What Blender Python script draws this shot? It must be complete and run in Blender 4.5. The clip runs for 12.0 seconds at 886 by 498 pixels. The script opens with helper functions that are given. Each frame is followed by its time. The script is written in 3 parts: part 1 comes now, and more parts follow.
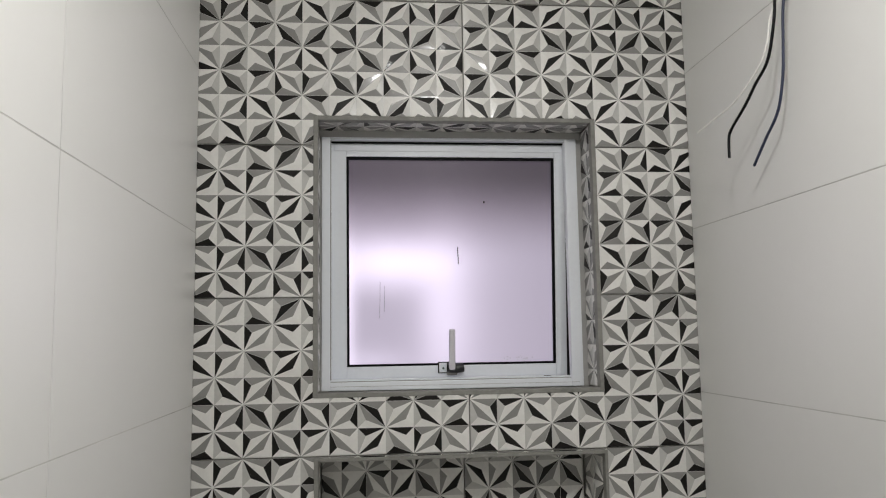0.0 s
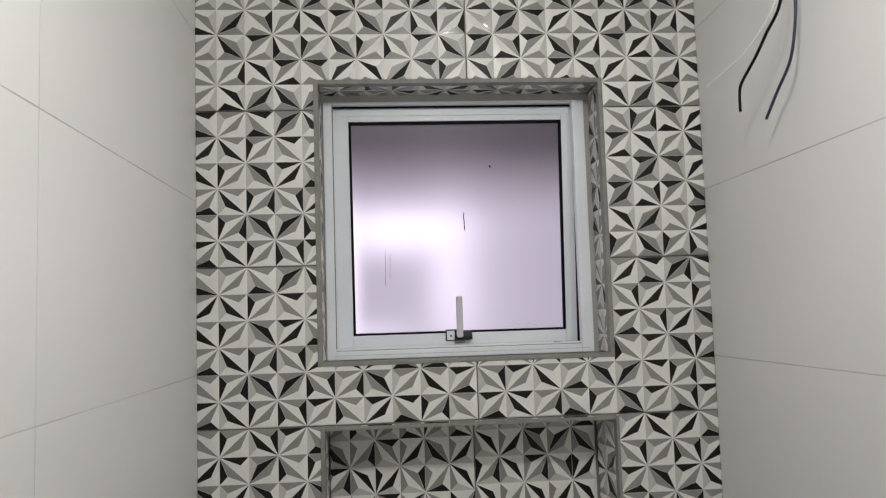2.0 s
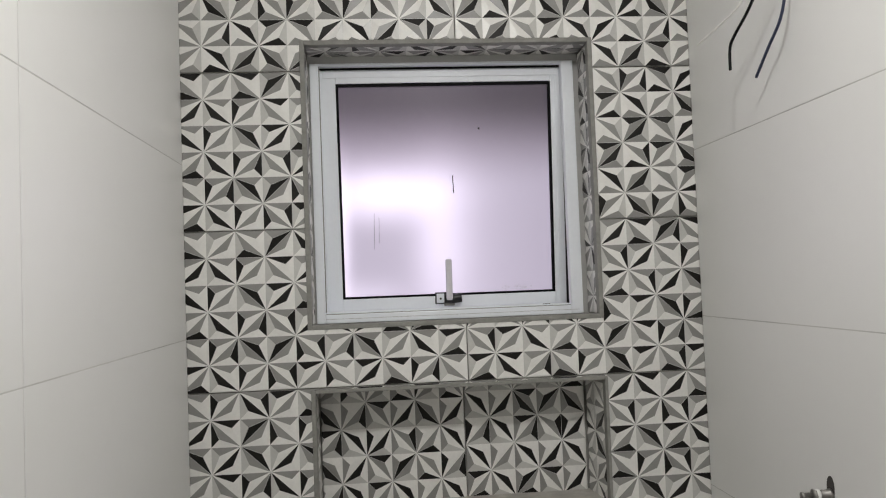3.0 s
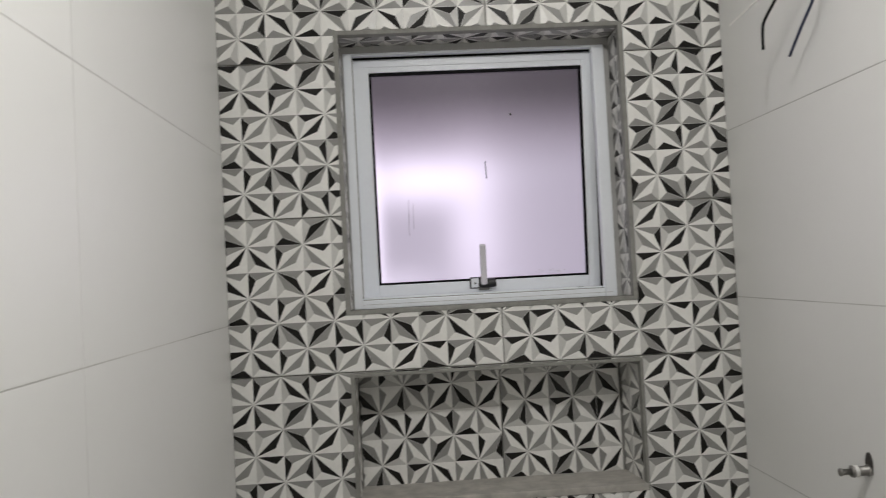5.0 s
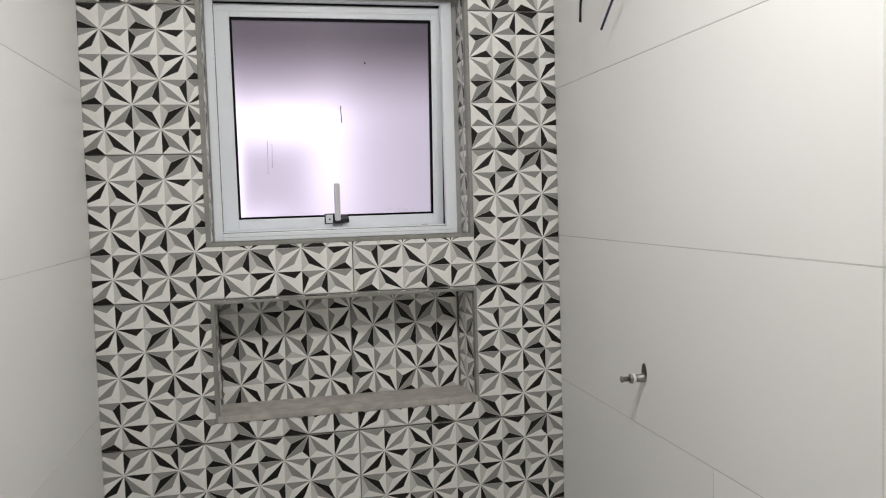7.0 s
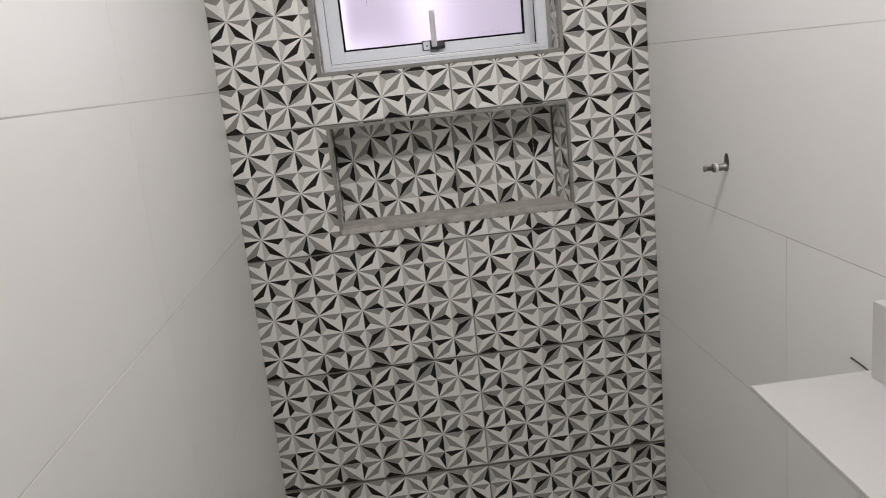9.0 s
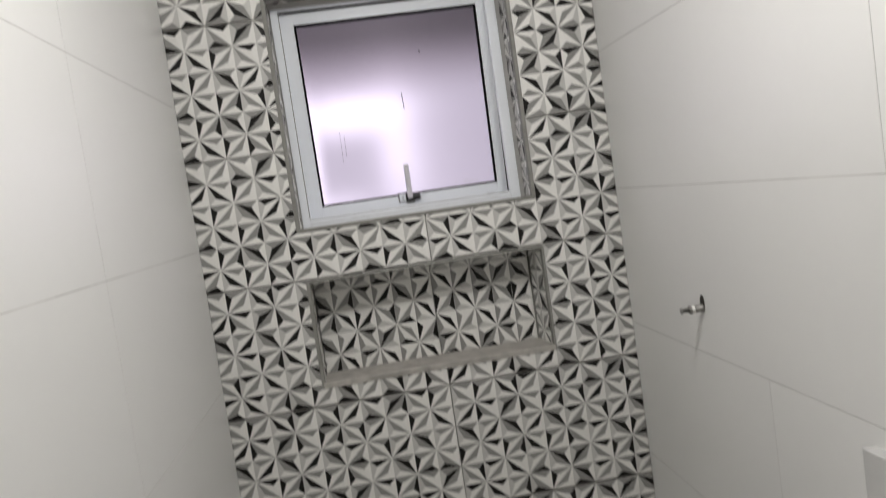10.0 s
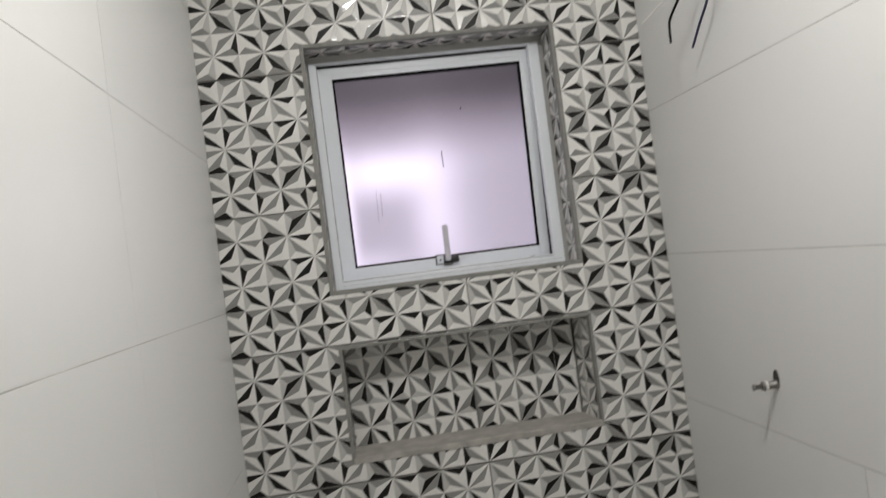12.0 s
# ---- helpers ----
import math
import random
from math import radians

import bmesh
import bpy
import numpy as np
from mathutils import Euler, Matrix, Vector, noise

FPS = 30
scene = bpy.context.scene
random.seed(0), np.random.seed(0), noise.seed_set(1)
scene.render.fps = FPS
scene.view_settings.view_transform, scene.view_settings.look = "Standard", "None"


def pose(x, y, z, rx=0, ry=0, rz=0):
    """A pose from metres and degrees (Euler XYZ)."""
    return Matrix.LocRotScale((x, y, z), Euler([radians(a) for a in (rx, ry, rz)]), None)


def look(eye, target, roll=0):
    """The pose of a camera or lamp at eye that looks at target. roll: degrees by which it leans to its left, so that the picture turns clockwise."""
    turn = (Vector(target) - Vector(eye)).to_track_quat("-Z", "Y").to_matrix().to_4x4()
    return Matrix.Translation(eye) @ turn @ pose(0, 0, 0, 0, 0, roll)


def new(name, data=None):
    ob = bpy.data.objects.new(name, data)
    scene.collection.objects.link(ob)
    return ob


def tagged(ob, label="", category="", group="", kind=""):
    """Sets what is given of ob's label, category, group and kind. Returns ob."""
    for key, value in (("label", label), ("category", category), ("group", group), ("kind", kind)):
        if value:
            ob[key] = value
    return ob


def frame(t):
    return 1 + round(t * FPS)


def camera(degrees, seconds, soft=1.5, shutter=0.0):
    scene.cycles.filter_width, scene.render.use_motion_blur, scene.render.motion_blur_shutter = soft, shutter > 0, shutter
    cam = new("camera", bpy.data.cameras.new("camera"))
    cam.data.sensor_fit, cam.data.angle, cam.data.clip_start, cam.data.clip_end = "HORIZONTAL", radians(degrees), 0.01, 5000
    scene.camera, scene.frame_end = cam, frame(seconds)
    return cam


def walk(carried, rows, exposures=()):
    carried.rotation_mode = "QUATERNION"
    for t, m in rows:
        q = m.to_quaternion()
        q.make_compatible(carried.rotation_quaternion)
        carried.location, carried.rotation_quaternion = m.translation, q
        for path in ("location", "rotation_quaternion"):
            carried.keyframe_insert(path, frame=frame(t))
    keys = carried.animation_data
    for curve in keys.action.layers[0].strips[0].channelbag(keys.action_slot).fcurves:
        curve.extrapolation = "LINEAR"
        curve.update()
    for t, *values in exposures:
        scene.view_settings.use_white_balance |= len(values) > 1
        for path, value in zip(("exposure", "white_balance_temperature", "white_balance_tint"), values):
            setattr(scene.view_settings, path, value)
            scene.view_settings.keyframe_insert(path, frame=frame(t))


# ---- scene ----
cam = camera(59.1, 12.0, 1.1, 0.5)
EXPOSURES = [(0.0, -0.12, 6500, 10), (1.0, -0.16, 6500, 10), (2.0, -0.04, 6500, 10), (2.5, 0.02, 6500, 10), (3.2, 0.0, 6500, 10), (4.8, -0.07, 6500, 10), (5.5, -0.16, 6500, 10), (5.8, -0.13, 6500, 10), (6.4, 0.25, 6500, 10), (6.7, 0.25, 6500, 10), (8.3, 0.05, 6500, 10), (8.6, 0.1, 6500, 12), (9.0, 0.22, 6500, 14), (9.5, 0.13, 6500, 13), (10.0, 0.1, 6500, 11), (10.5, -0.11, 6500, 10), (11.0, -0.14, 6500, 10), (12.0, -0.04, 6500, 10)]
PATH = [
    (0, (-0.224, -1.709, 1.597), (-0.025, 0.269, 1.819), -0.9),
    (0.5, (-0.215, -1.711, 1.594), (-0.052, 0.271, 1.805), -1.0),
    (1, (-0.211, -1.687, 1.591), (-0.093, 0.298, 1.807), -1.2),
    (1.5, (-0.2, -1.669, 1.578), (-0.076, 0.317, 1.78), -1.6),
    (2, (-0.19, -1.675, 1.574), (-0.041, 0.312, 1.739), -1.8),
    (2.5, (-0.193, -1.667, 1.559), (-0.022, 0.322, 1.677), -2.0),
    (3, (-0.189, -1.67, 1.562), (-0.016, 0.321, 1.645), -2.2),
    (4.8, (-0.196, -1.689, 1.562), (-0.051, 0.305, 1.603), -3.0),
    (5, (-0.205, -1.693, 1.551), (-0.105, 0.304, 1.612), -3.0),
    (5.5, (-0.214, -1.715, 1.546), (-0.168, 0.283, 1.603), -2.2),
    (6, (-0.221, -1.742, 1.558), (-0.1, 0.254, 1.565), -1.6),
    (6.5, (-0.212, -1.778, 1.534), (0.237, 0.169, 1.43), -0.8),
    (6.7, (-0.199, -1.811, 1.559), (0.247, 0.135, 1.438), -1.1),
    (8.3, (-0.136, -2.098, 1.52), (0.133, -0.119, 1.416), -4.4),
    (8.5, (-0.165, -2.095, 1.489), (0.053, -0.111, 1.358), -5.3),
    (8.6, (-0.194, -2.079, 1.489), (-0.057, -0.112, 1.152), -6.2),
    (9, (-0.183, -2.053, 1.469), (-0.071, -0.109, 1.012), -6.1),
    (9.5, (-0.169, -2.07, 1.5), (-0.064, -0.11, 1.117), -6.5),
    (10, (-0.175, -2.052, 1.528), (0.028, -0.068, 1.379), -8.3),
    (10.5, (-0.219, -2.005, 1.528), (-0.052, -0.012, 1.515), -7.7),
    (11, (-0.216, -1.94, 1.507), (-0.085, 0.056, 1.473), -8.2),
    (11.5, (-0.236, -1.919, 1.525), (-0.117, 0.076, 1.448), -8.8),
    (12, (-0.262, -1.924, 1.533), (-0.04, 0.064, 1.55), -7.3),
]
walk(cam, [(t, look(eye, target, roll)) for t, eye, target, roll in PATH], EXPOSURES)

# ---- world, light, exposure ----
world = bpy.data.worlds.new("night")
scene.world = world
world.use_nodes = True
world.node_tree.nodes["Background"].inputs[0].default_value = (0.5, 0.5, 0.55, 1)
world.node_tree.nodes["Background"].inputs[1].default_value = 0.02

# the one lamp of the room, unseen: a bulb hanging a little below the ceiling
LAMP = (0.03, -1.20, 2.40)
LAMP_COLOUR = (1.0, 0.987, 0.967)
bulb = bpy.data.lights.new("bulb", "POINT")
bulb.shadow_soft_size, bulb.energy, bulb.color = 0.04, 8.5, LAMP_COLOUR
new("bulb", bulb).matrix_world = pose(*LAMP)
# second disk added at the bulb to push more light downward
bulb_face = bpy.data.lights.new("bulb_face", "AREA")
bulb_face.shape, bulb_face.size, bulb_face.energy, bulb_face.color = "DISK", 0.06, 5.3, LAMP_COLOUR
new("bulb_face", bulb_face).matrix_world = pose(LAMP[0], LAMP[1], LAMP[2] - 0.01)
scene.view_settings.exposure = 0.0

# ---- plan, in metres: the patterned wall is y = 0, the camera looks along +y ----
XL, XR = -0.586, 0.523          # white side walls
YB, ZC = -3.1, 2.55             # back wall and ceiling
CW, CH = 0.0602, 0.0561         # one relief cell of the patterned tile, 10 x 6 cells a tile
Z0 = 1.348                      # joint at the niche's head
WIN = (-0.336, 0.302, 1.470, 2.088)     # cut in the tiles round the window
NIC = (-0.333, 0.304, 1.056, 1.344)     # cut in the tiles round the niche
WIN_IN = (-0.326, 0.292, 1.480, 2.078)
NIC_IN = (-0.324, 0.297, 1.066, 1.336)
NIC_D = 0.12


# ---- materials ----
def mat(name, color, rough=0.5, metal=0.0, vary=0.06, scale=6.0, fine=0.03, fine_scale=120.0, bump=0.0, bump_scale=60.0, rough_vary=0.05, coat=0.0, random_obj=0.0, spec=0.5, bevel=0.0):
    m = bpy.data.materials.new(name)
    m.use_nodes = True
    nt = m.node_tree
    b = nt.nodes["Principled BSDF"]
    b.inputs["Metallic"].default_value = metal
    b.inputs["Coat Weight"].default_value = coat
    b.inputs["Specular IOR Level"].default_value = spec
    b.inputs["Coat Roughness"].default_value = 0.05
    geo = nt.nodes.new("ShaderNodeNewGeometry")
    big = nt.nodes.new("ShaderNodeTexNoise")
    big.inputs["Scale"].default_value, big.inputs["Detail"].default_value = scale, 4
    small = nt.nodes.new("ShaderNodeTexNoise")
    small.inputs["Scale"].default_value, small.inputs["Detail"].default_value = fine_scale, 3
    for n in (big, small):
        nt.links.new(geo.outputs["Position"], n.inputs["Vector"])

    def ma(op, a, b2):
        n = nt.nodes.new("ShaderNodeMath")
        n.operation = op
        for k, v in ((0, a), (1, b2)):
            if isinstance(v, (int, float)):
                n.inputs[k].default_value = v
            else:
                nt.links.new(v, n.inputs[k])
        return n.outputs[0]

    f = ma("ADD", ma("MULTIPLY", ma("SUBTRACT", big.outputs[0], 0.5), 2 * vary), ma("MULTIPLY", ma("SUBTRACT", small.outputs[0], 0.5), 2 * fine))
    if random_obj:
        info = nt.nodes.new("ShaderNodeObjectInfo")
        f = ma("ADD", f, ma("MULTIPLY", ma("SUBTRACT", info.outputs["Random"], 0.5), random_obj))
    f = ma("ADD", f, 1.0)
    mul = nt.nodes.new("ShaderNodeVectorMath")
    mul.operation = "SCALE"
    mul.inputs[0].default_value = color
    nt.links.new(f, mul.inputs["Scale"])
    nt.links.new(mul.outputs[0], b.inputs["Base Color"])
    nt.links.new(ma("ADD", ma("MULTIPLY", ma("SUBTRACT", big.outputs[0], 0.5), 2 * rough_vary), rough), b.inputs["Roughness"])
    if bump:
        bn = nt.nodes.new("ShaderNodeTexNoise")
        bn.inputs["Scale"].default_value, bn.inputs["Detail"].default_value = bump_scale, 4
        nt.links.new(geo.outputs["Position"], bn.inputs["Vector"])
        bp = nt.nodes.new("ShaderNodeBump")
        bp.inputs["Strength"].default_value, bp.inputs["Distance"].default_value = bump, 0.002
        nt.links.new(bn.outputs[0], bp.inputs["Height"])
        if bevel:                       # worn, rounded ridges that catch the lamp
            bv = nt.nodes.new("ShaderNodeBevel")
            bv.samples = 6
            bv.inputs["Radius"].default_value = bevel
            nt.links.new(bv.outputs[0], bp.inputs["Normal"])
        nt.links.new(bp.outputs[0], b.inputs["Normal"])
        nt.links.new(bp.outputs[0], b.inputs["Coat Normal"])
    return m


# print tones: white, pale and grey follow each facet's drawn shading; charcoal is pattern
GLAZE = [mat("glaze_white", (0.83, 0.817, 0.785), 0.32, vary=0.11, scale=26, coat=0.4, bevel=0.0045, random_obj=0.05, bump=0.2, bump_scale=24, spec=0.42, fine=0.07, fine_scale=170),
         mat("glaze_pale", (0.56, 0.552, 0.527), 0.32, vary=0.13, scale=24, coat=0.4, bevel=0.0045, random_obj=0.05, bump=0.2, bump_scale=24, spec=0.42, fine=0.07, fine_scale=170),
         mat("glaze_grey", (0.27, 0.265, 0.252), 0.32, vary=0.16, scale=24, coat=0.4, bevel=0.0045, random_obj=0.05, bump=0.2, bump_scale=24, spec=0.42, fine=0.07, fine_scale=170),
         mat("glaze_charcoal", (0.014, 0.0125, 0.0115), 0.34, vary=0.3, scale=18, fine=0.25, fine_scale=170, coat=0.15, bump=0.2, bump_scale=24, bevel=0.0045, spec=0.15)]
M_BISQUE = mat("tile_edge", (0.33, 0.31, 0.28), 0.8)
M_GROUT = mat("grout", (0.38, 0.37, 0.34), 0.9, vary=0.2, scale=14, bump=0.3)
M_PORC = mat("white_porcelain", (0.785, 0.782, 0.760), 0.33, spec=0.32, vary=0.025, scale=2.2, fine=0.008, fine_scale=40, random_obj=0.03, rough_vary=0.0)
M_JOINT = mat("wall_grout", (0.52, 0.51, 0.485), 0.75, vary=0.6, scale=5.0, fine=0.1)
M_TRIM = mat("grouted_edge_trim", (0.25, 0.245, 0.225), 0.7, vary=0.35, scale=30, fine=0.2, fine_scale=140, bump=0.6, bump_scale=90)
M_STONE = mat("grey_stone", (0.42, 0.40, 0.365), 0.45, vary=0.55, scale=26, fine=0.15, fine_scale=90, bump=0.15)
M_ALU = mat("white_painted_aluminium", (0.86, 0.89, 0.93), 0.30, vary=0.03, scale=8)
M_JOINT_PALE = mat("pale_wall_grout", (0.59, 0.58, 0.555), 0.75, vary=0.6, scale=5.0, fine=0.1)
M_GASKET = mat("black_rubber", (0.006, 0.006, 0.007), 0.6, spec=0.1)
M_MORTAR = mat("smeared_mortar", (0.44, 0.435, 0.42), 0.85, vary=0.2, scale=20, bump=0.5)
M_PLASTIC = mat("milky_plastic", (0.66, 0.64, 0.68), 0.35)
M_BLACK = mat("black_plastic", (0.015, 0.015, 0.016), 0.35)
M_STEEL = mat("dull_steel", (0.30, 0.29, 0.275), 0.5, metal=1.0, vary=0.15, scale=40)
M_TAPE = mat("white_thread_tape", (0.78, 0.77, 0.74), 0.6)
M_HOLE = mat("rough_dark_hole", (0.05, 0.045, 0.04), 0.9, vary=0.4, scale=60, bump=0.6)
M_WBLACK = mat("black_wire_sheath", (0.004, 0.004, 0.005), 0.5, spec=0.2)
M_WBLUE = mat("blue_wire_sheath", (0.03, 0.038, 0.075), 0.5)
M_WWHITE = mat("white_wire_sheath", (0.85, 0.84, 0.80), 0.3)
M_COUNTER = mat("white_stone_counter", (0.57, 0.567, 0.552), 0.25, vary=0.02, scale=5)
M_PAINT = mat("white_ceiling_paint", (0.78, 0.77, 0.74), 0.9, vary=0.03)
M_FLOOR = mat("floor_porcelain", (0.55, 0.54, 0.51), 0.25, vary=0.05)


def glass_mat():
    m = bpy.data.materials.new("frosted_glass")
    m.use_nodes = True
    b = m.node_tree.nodes["Principled BSDF"]
    b.inputs["Base Color"].default_value = (0.93, 0.90, 0.95, 1)
    b.inputs["Transmission Weight"].default_value = 1.0
    b.inputs["Roughness"].default_value = 0.28
    b.inputs["IOR"].default_value = 1.3
    return m


M_GLASS = glass_mat()


def outside_mat():
    """Painted glow behind the frosted pane: dim lavender top, brighter below, uneven patches."""
    m = bpy.data.materials.new("lit_yard")
    m.use_nodes = True
    nt = m.node_tree
    nt.nodes.clear()
    out = nt.nodes.new("ShaderNodeOutputMaterial")
    em = nt.nodes.new("ShaderNodeEmission")
    nt.links.new(em.outputs[0], out.inputs[0])
    geo = nt.nodes.new("ShaderNodeNewGeometry")
    sep = nt.nodes.new("ShaderNodeSeparateXYZ")
    nt.links.new(geo.outputs["Position"], sep.inputs[0])

    def ma(op, a, b2=0.0, c=0.0):
        n = nt.nodes.new("ShaderNodeMath")
        n.operation = op
        for k, v in ((0, a), (1, b2), (2, c)):
            if isinstance(v, (int, float)):
                n.inputs[k].default_value = v
            else:
                nt.links.new(v, n.inputs[k])
        return n.outputs[0]

    def step(v, a, b2):
        n = nt.nodes.new("ShaderNodeMapRange")
        n.interpolation_type = "SMOOTHSTEP"
        nt.links.new(v, n.inputs[0])
        n.inputs[1].default_value, n.inputs[2].default_value = a, b2
        return n.outputs[0]

    def blob(cx, cz, rx, rz):
        dx = ma("DIVIDE", ma("SUBTRACT", sep.outputs[0], cx), rx)
        dz = ma("DIVIDE", ma("SUBTRACT", sep.outputs[2], cz), rz)
        return ma("EXPONENT", ma("MULTIPLY", ma("ADD", ma("MULTIPLY", dx, dx), ma("MULTIPLY", dz, dz)), -1.0))

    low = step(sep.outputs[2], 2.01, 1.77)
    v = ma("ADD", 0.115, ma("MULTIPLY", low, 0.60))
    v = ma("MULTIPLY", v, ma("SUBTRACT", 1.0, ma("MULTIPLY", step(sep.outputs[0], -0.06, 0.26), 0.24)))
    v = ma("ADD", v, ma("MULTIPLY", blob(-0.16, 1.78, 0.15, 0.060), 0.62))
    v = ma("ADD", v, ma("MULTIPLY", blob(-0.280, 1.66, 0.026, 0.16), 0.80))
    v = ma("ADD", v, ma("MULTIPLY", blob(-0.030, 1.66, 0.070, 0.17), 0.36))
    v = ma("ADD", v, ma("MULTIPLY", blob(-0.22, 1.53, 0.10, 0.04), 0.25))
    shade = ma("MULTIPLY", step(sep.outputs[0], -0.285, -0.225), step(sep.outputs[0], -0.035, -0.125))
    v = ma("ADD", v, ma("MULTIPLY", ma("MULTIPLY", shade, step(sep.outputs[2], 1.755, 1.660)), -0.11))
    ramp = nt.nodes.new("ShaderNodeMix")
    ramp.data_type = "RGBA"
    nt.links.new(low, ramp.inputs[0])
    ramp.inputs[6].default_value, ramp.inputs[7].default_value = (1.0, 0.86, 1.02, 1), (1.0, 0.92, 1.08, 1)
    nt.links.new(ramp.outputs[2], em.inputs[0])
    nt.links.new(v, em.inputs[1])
    return m


M_OUT = outside_mat()


# ---- mesh helpers ----
def box(bm, x0, x1, y0, y1, z0, z1, bevel=0.0, index=0):
    r = bmesh.ops.create_cube(bm, size=1)
    vs = r["verts"]
    bmesh.ops.scale(bm, vec=(x1 - x0, y1 - y0, z1 - z0), verts=vs)
    bmesh.ops.translate(bm, vec=((x0 + x1) / 2, (y0 + y1) / 2, (z0 + z1) / 2), verts=vs)
    if bevel:
        es = list({e for v in vs for e in v.link_edges})
        bmesh.ops.bevel(bm, geom=es, offset=bevel, segments=2, affect="EDGES", profile=0.6)
    return bm


def boxes(*rows, bevel=0.0):
    bm = bmesh.new()
    for r in rows:
        box(bm, *r, bevel=bevel)
    return bm


def mesh_of(name, bm, materials):
    me = bpy.data.meshes.new(name)
    bm.to_mesh(me)
    bm.free()
    for m in materials if isinstance(materials, (list, tuple)) else [materials]:
        me.materials.append(m)
    return me


def part(name, bm, material, parent, label=""):
    ob = new(name, mesh_of(name, bm, material))
    ob.parent = parent
    if label:
        ob["label"] = label
    return ob


def thing(name, label, category, group="", kind=""):
    ob = new(name)
    return tagged(ob, label, category, group, kind)


def tube(points, radius, sides=10, caps=True):
    """A round bar along points, smoothed by a spline, as a mesh."""
    pts = [Vector(p) for p in points]
    path = []
    for k in range(len(pts) - 1):
        p0, p1, p2, p3 = pts[max(k - 1, 0)], pts[k], pts[k + 1], pts[min(k + 2, len(pts) - 1)]
        for s in range(8):
            u = s / 8
            path.append(0.5 * ((2 * p1) + (p2 - p0) * u + (2 * p0 - 5 * p1 + 4 * p2 - p3) * u * u + (3 * p1 - p0 - 3 * p2 + p3) * u ** 3))
    path.append(pts[-1])
    bm = bmesh.new()
    rings = []
    side = Vector((0.3, 0.9, 0.1)).normalized()
    for k, p in enumerate(path):
        d = (path[min(k + 1, len(path) - 1)] - path[max(k - 1, 0)]).normalized()
        a = d.cross(side).normalized()
        b = d.cross(a).normalized()
        rings.append([bm.verts.new(p + radius * (math.cos(2 * math.pi * s / sides) * a + math.sin(2 * math.pi * s / sides) * b)) for s in range(sides)])
    for r0, r1 in zip(rings, rings[1:]):
        for s in range(sides):
            f = bm.faces.new((r0[s], r0[(s + 1) % sides], r1[(s + 1) % sides], r1[s]))
            f.smooth = True
    if caps:
        bm.faces.new(rings[0])
        bm.faces.new(rings[-1])
    bmesh.ops.recalc_face_normals(bm, faces=bm.faces)
    return bm


def lathe_x(profile, sides=20):
    """A turned piece about the x axis from (x, radius) pairs."""
    bm = bmesh.new()
    rings = [[bm.verts.new((x, r * math.cos(2 * math.pi * s / sides), r * math.sin(2 * math.pi * s / sides))) for s in range(sides)] for x, r in profile]
    for r0, r1 in zip(rings, rings[1:]):
        for s in range(sides):
            f = bm.faces.new((r0[s], r0[(s + 1) % sides], r1[(s + 1) % sides], r1[s]))
            f.smooth = abs(r0[0].co.x - r1[0].co.x) > 1e-4
    bm.faces.new(rings[0])
    bm.faces.new(rings[-1])
    bmesh.ops.recalc_face_normals(bm, faces=bm.faces)
    return bm


# ---- the patterned relief tile: two letters a cell name the charcoal facet of its upper and lower triangle
# (h along the level edge, v along the upright edge, d along the diagonal, . none)
PRINT_A = """.. vv hh dh v. .h vv .v d. hh
hh d. .. .d v. vv .d .d vv ..
.. hd h. d. d. d. .v vv d. hv
hd vh h. .d vv h. dh .d .v d.
d. .d .. hh d. d. .h .v d. d.
v. .d v. .v d. d. .d hh .. hh"""
PRINT_B = """.d vv h. .v d. .d hh d. vv .d
.. .. h. .d .d v. .v v. .d .h
.h .d v. .v d. h. .d d. vv .v
v. .d h. .v v. .d v. .v h. .d
.. .v d. hh h. d. d. .d h. v.
v. dh .d .d .d h. .d vv .. d."""
PRINT_C = """.. v. vd h. vh .d hh dv h. v.
.d hv d. .v vv v. .d .. v. .d
d. .d d. .d d. hh v. .d d. ..
v. h. vv .d v. .v h. d. vh .h
v. h. .d .h d. d. h. vv .. d.
hh hd .v .h v. dh h. vh h. .v"""
PRINT_D = """.d v. hh d. vh .d d. d. d. ..
vv .h .d .d .d .h hh .d v. ..
d. .h v. .v d. .v v. .h d. ..
v. vv .d d. .h .d v. .v .d ..
h. d. .v v. .v d. d. .h .. v.
d. vv .d h. d. .d v. .h v. .."""
PRINT_E = """.. v. .d h. .. .d hd .d .h v.
.d .. d. .v v. v. .. vv .d ..
d. .d .. .h d. hh d. hh .d h.
.. h. vv .d v. .h v. vv .. .d
v. .. .d .h .. .. d. .d h. ..
vd .. vv .h .d dh h. .v v. .d"""
PRINT_NICHE = """.. .v .. .h v. .h .. .. .. .. .h
.d .v h. .d .d .d d. .d hd d. .d
hv d. vd v. .h d. vv d. hv v. vd
.d .d h. d. .h vv d. .. d. .d d.
.v d. h. d. .. d. hh d. dh h. .d"""


def rows_of(text):
    return [r.split() for r in text.split("\n")]


def turned(text):
    return "\n".join(" ".join(c[::-1] for c in reversed(r)) for r in reversed(rows_of(text)))


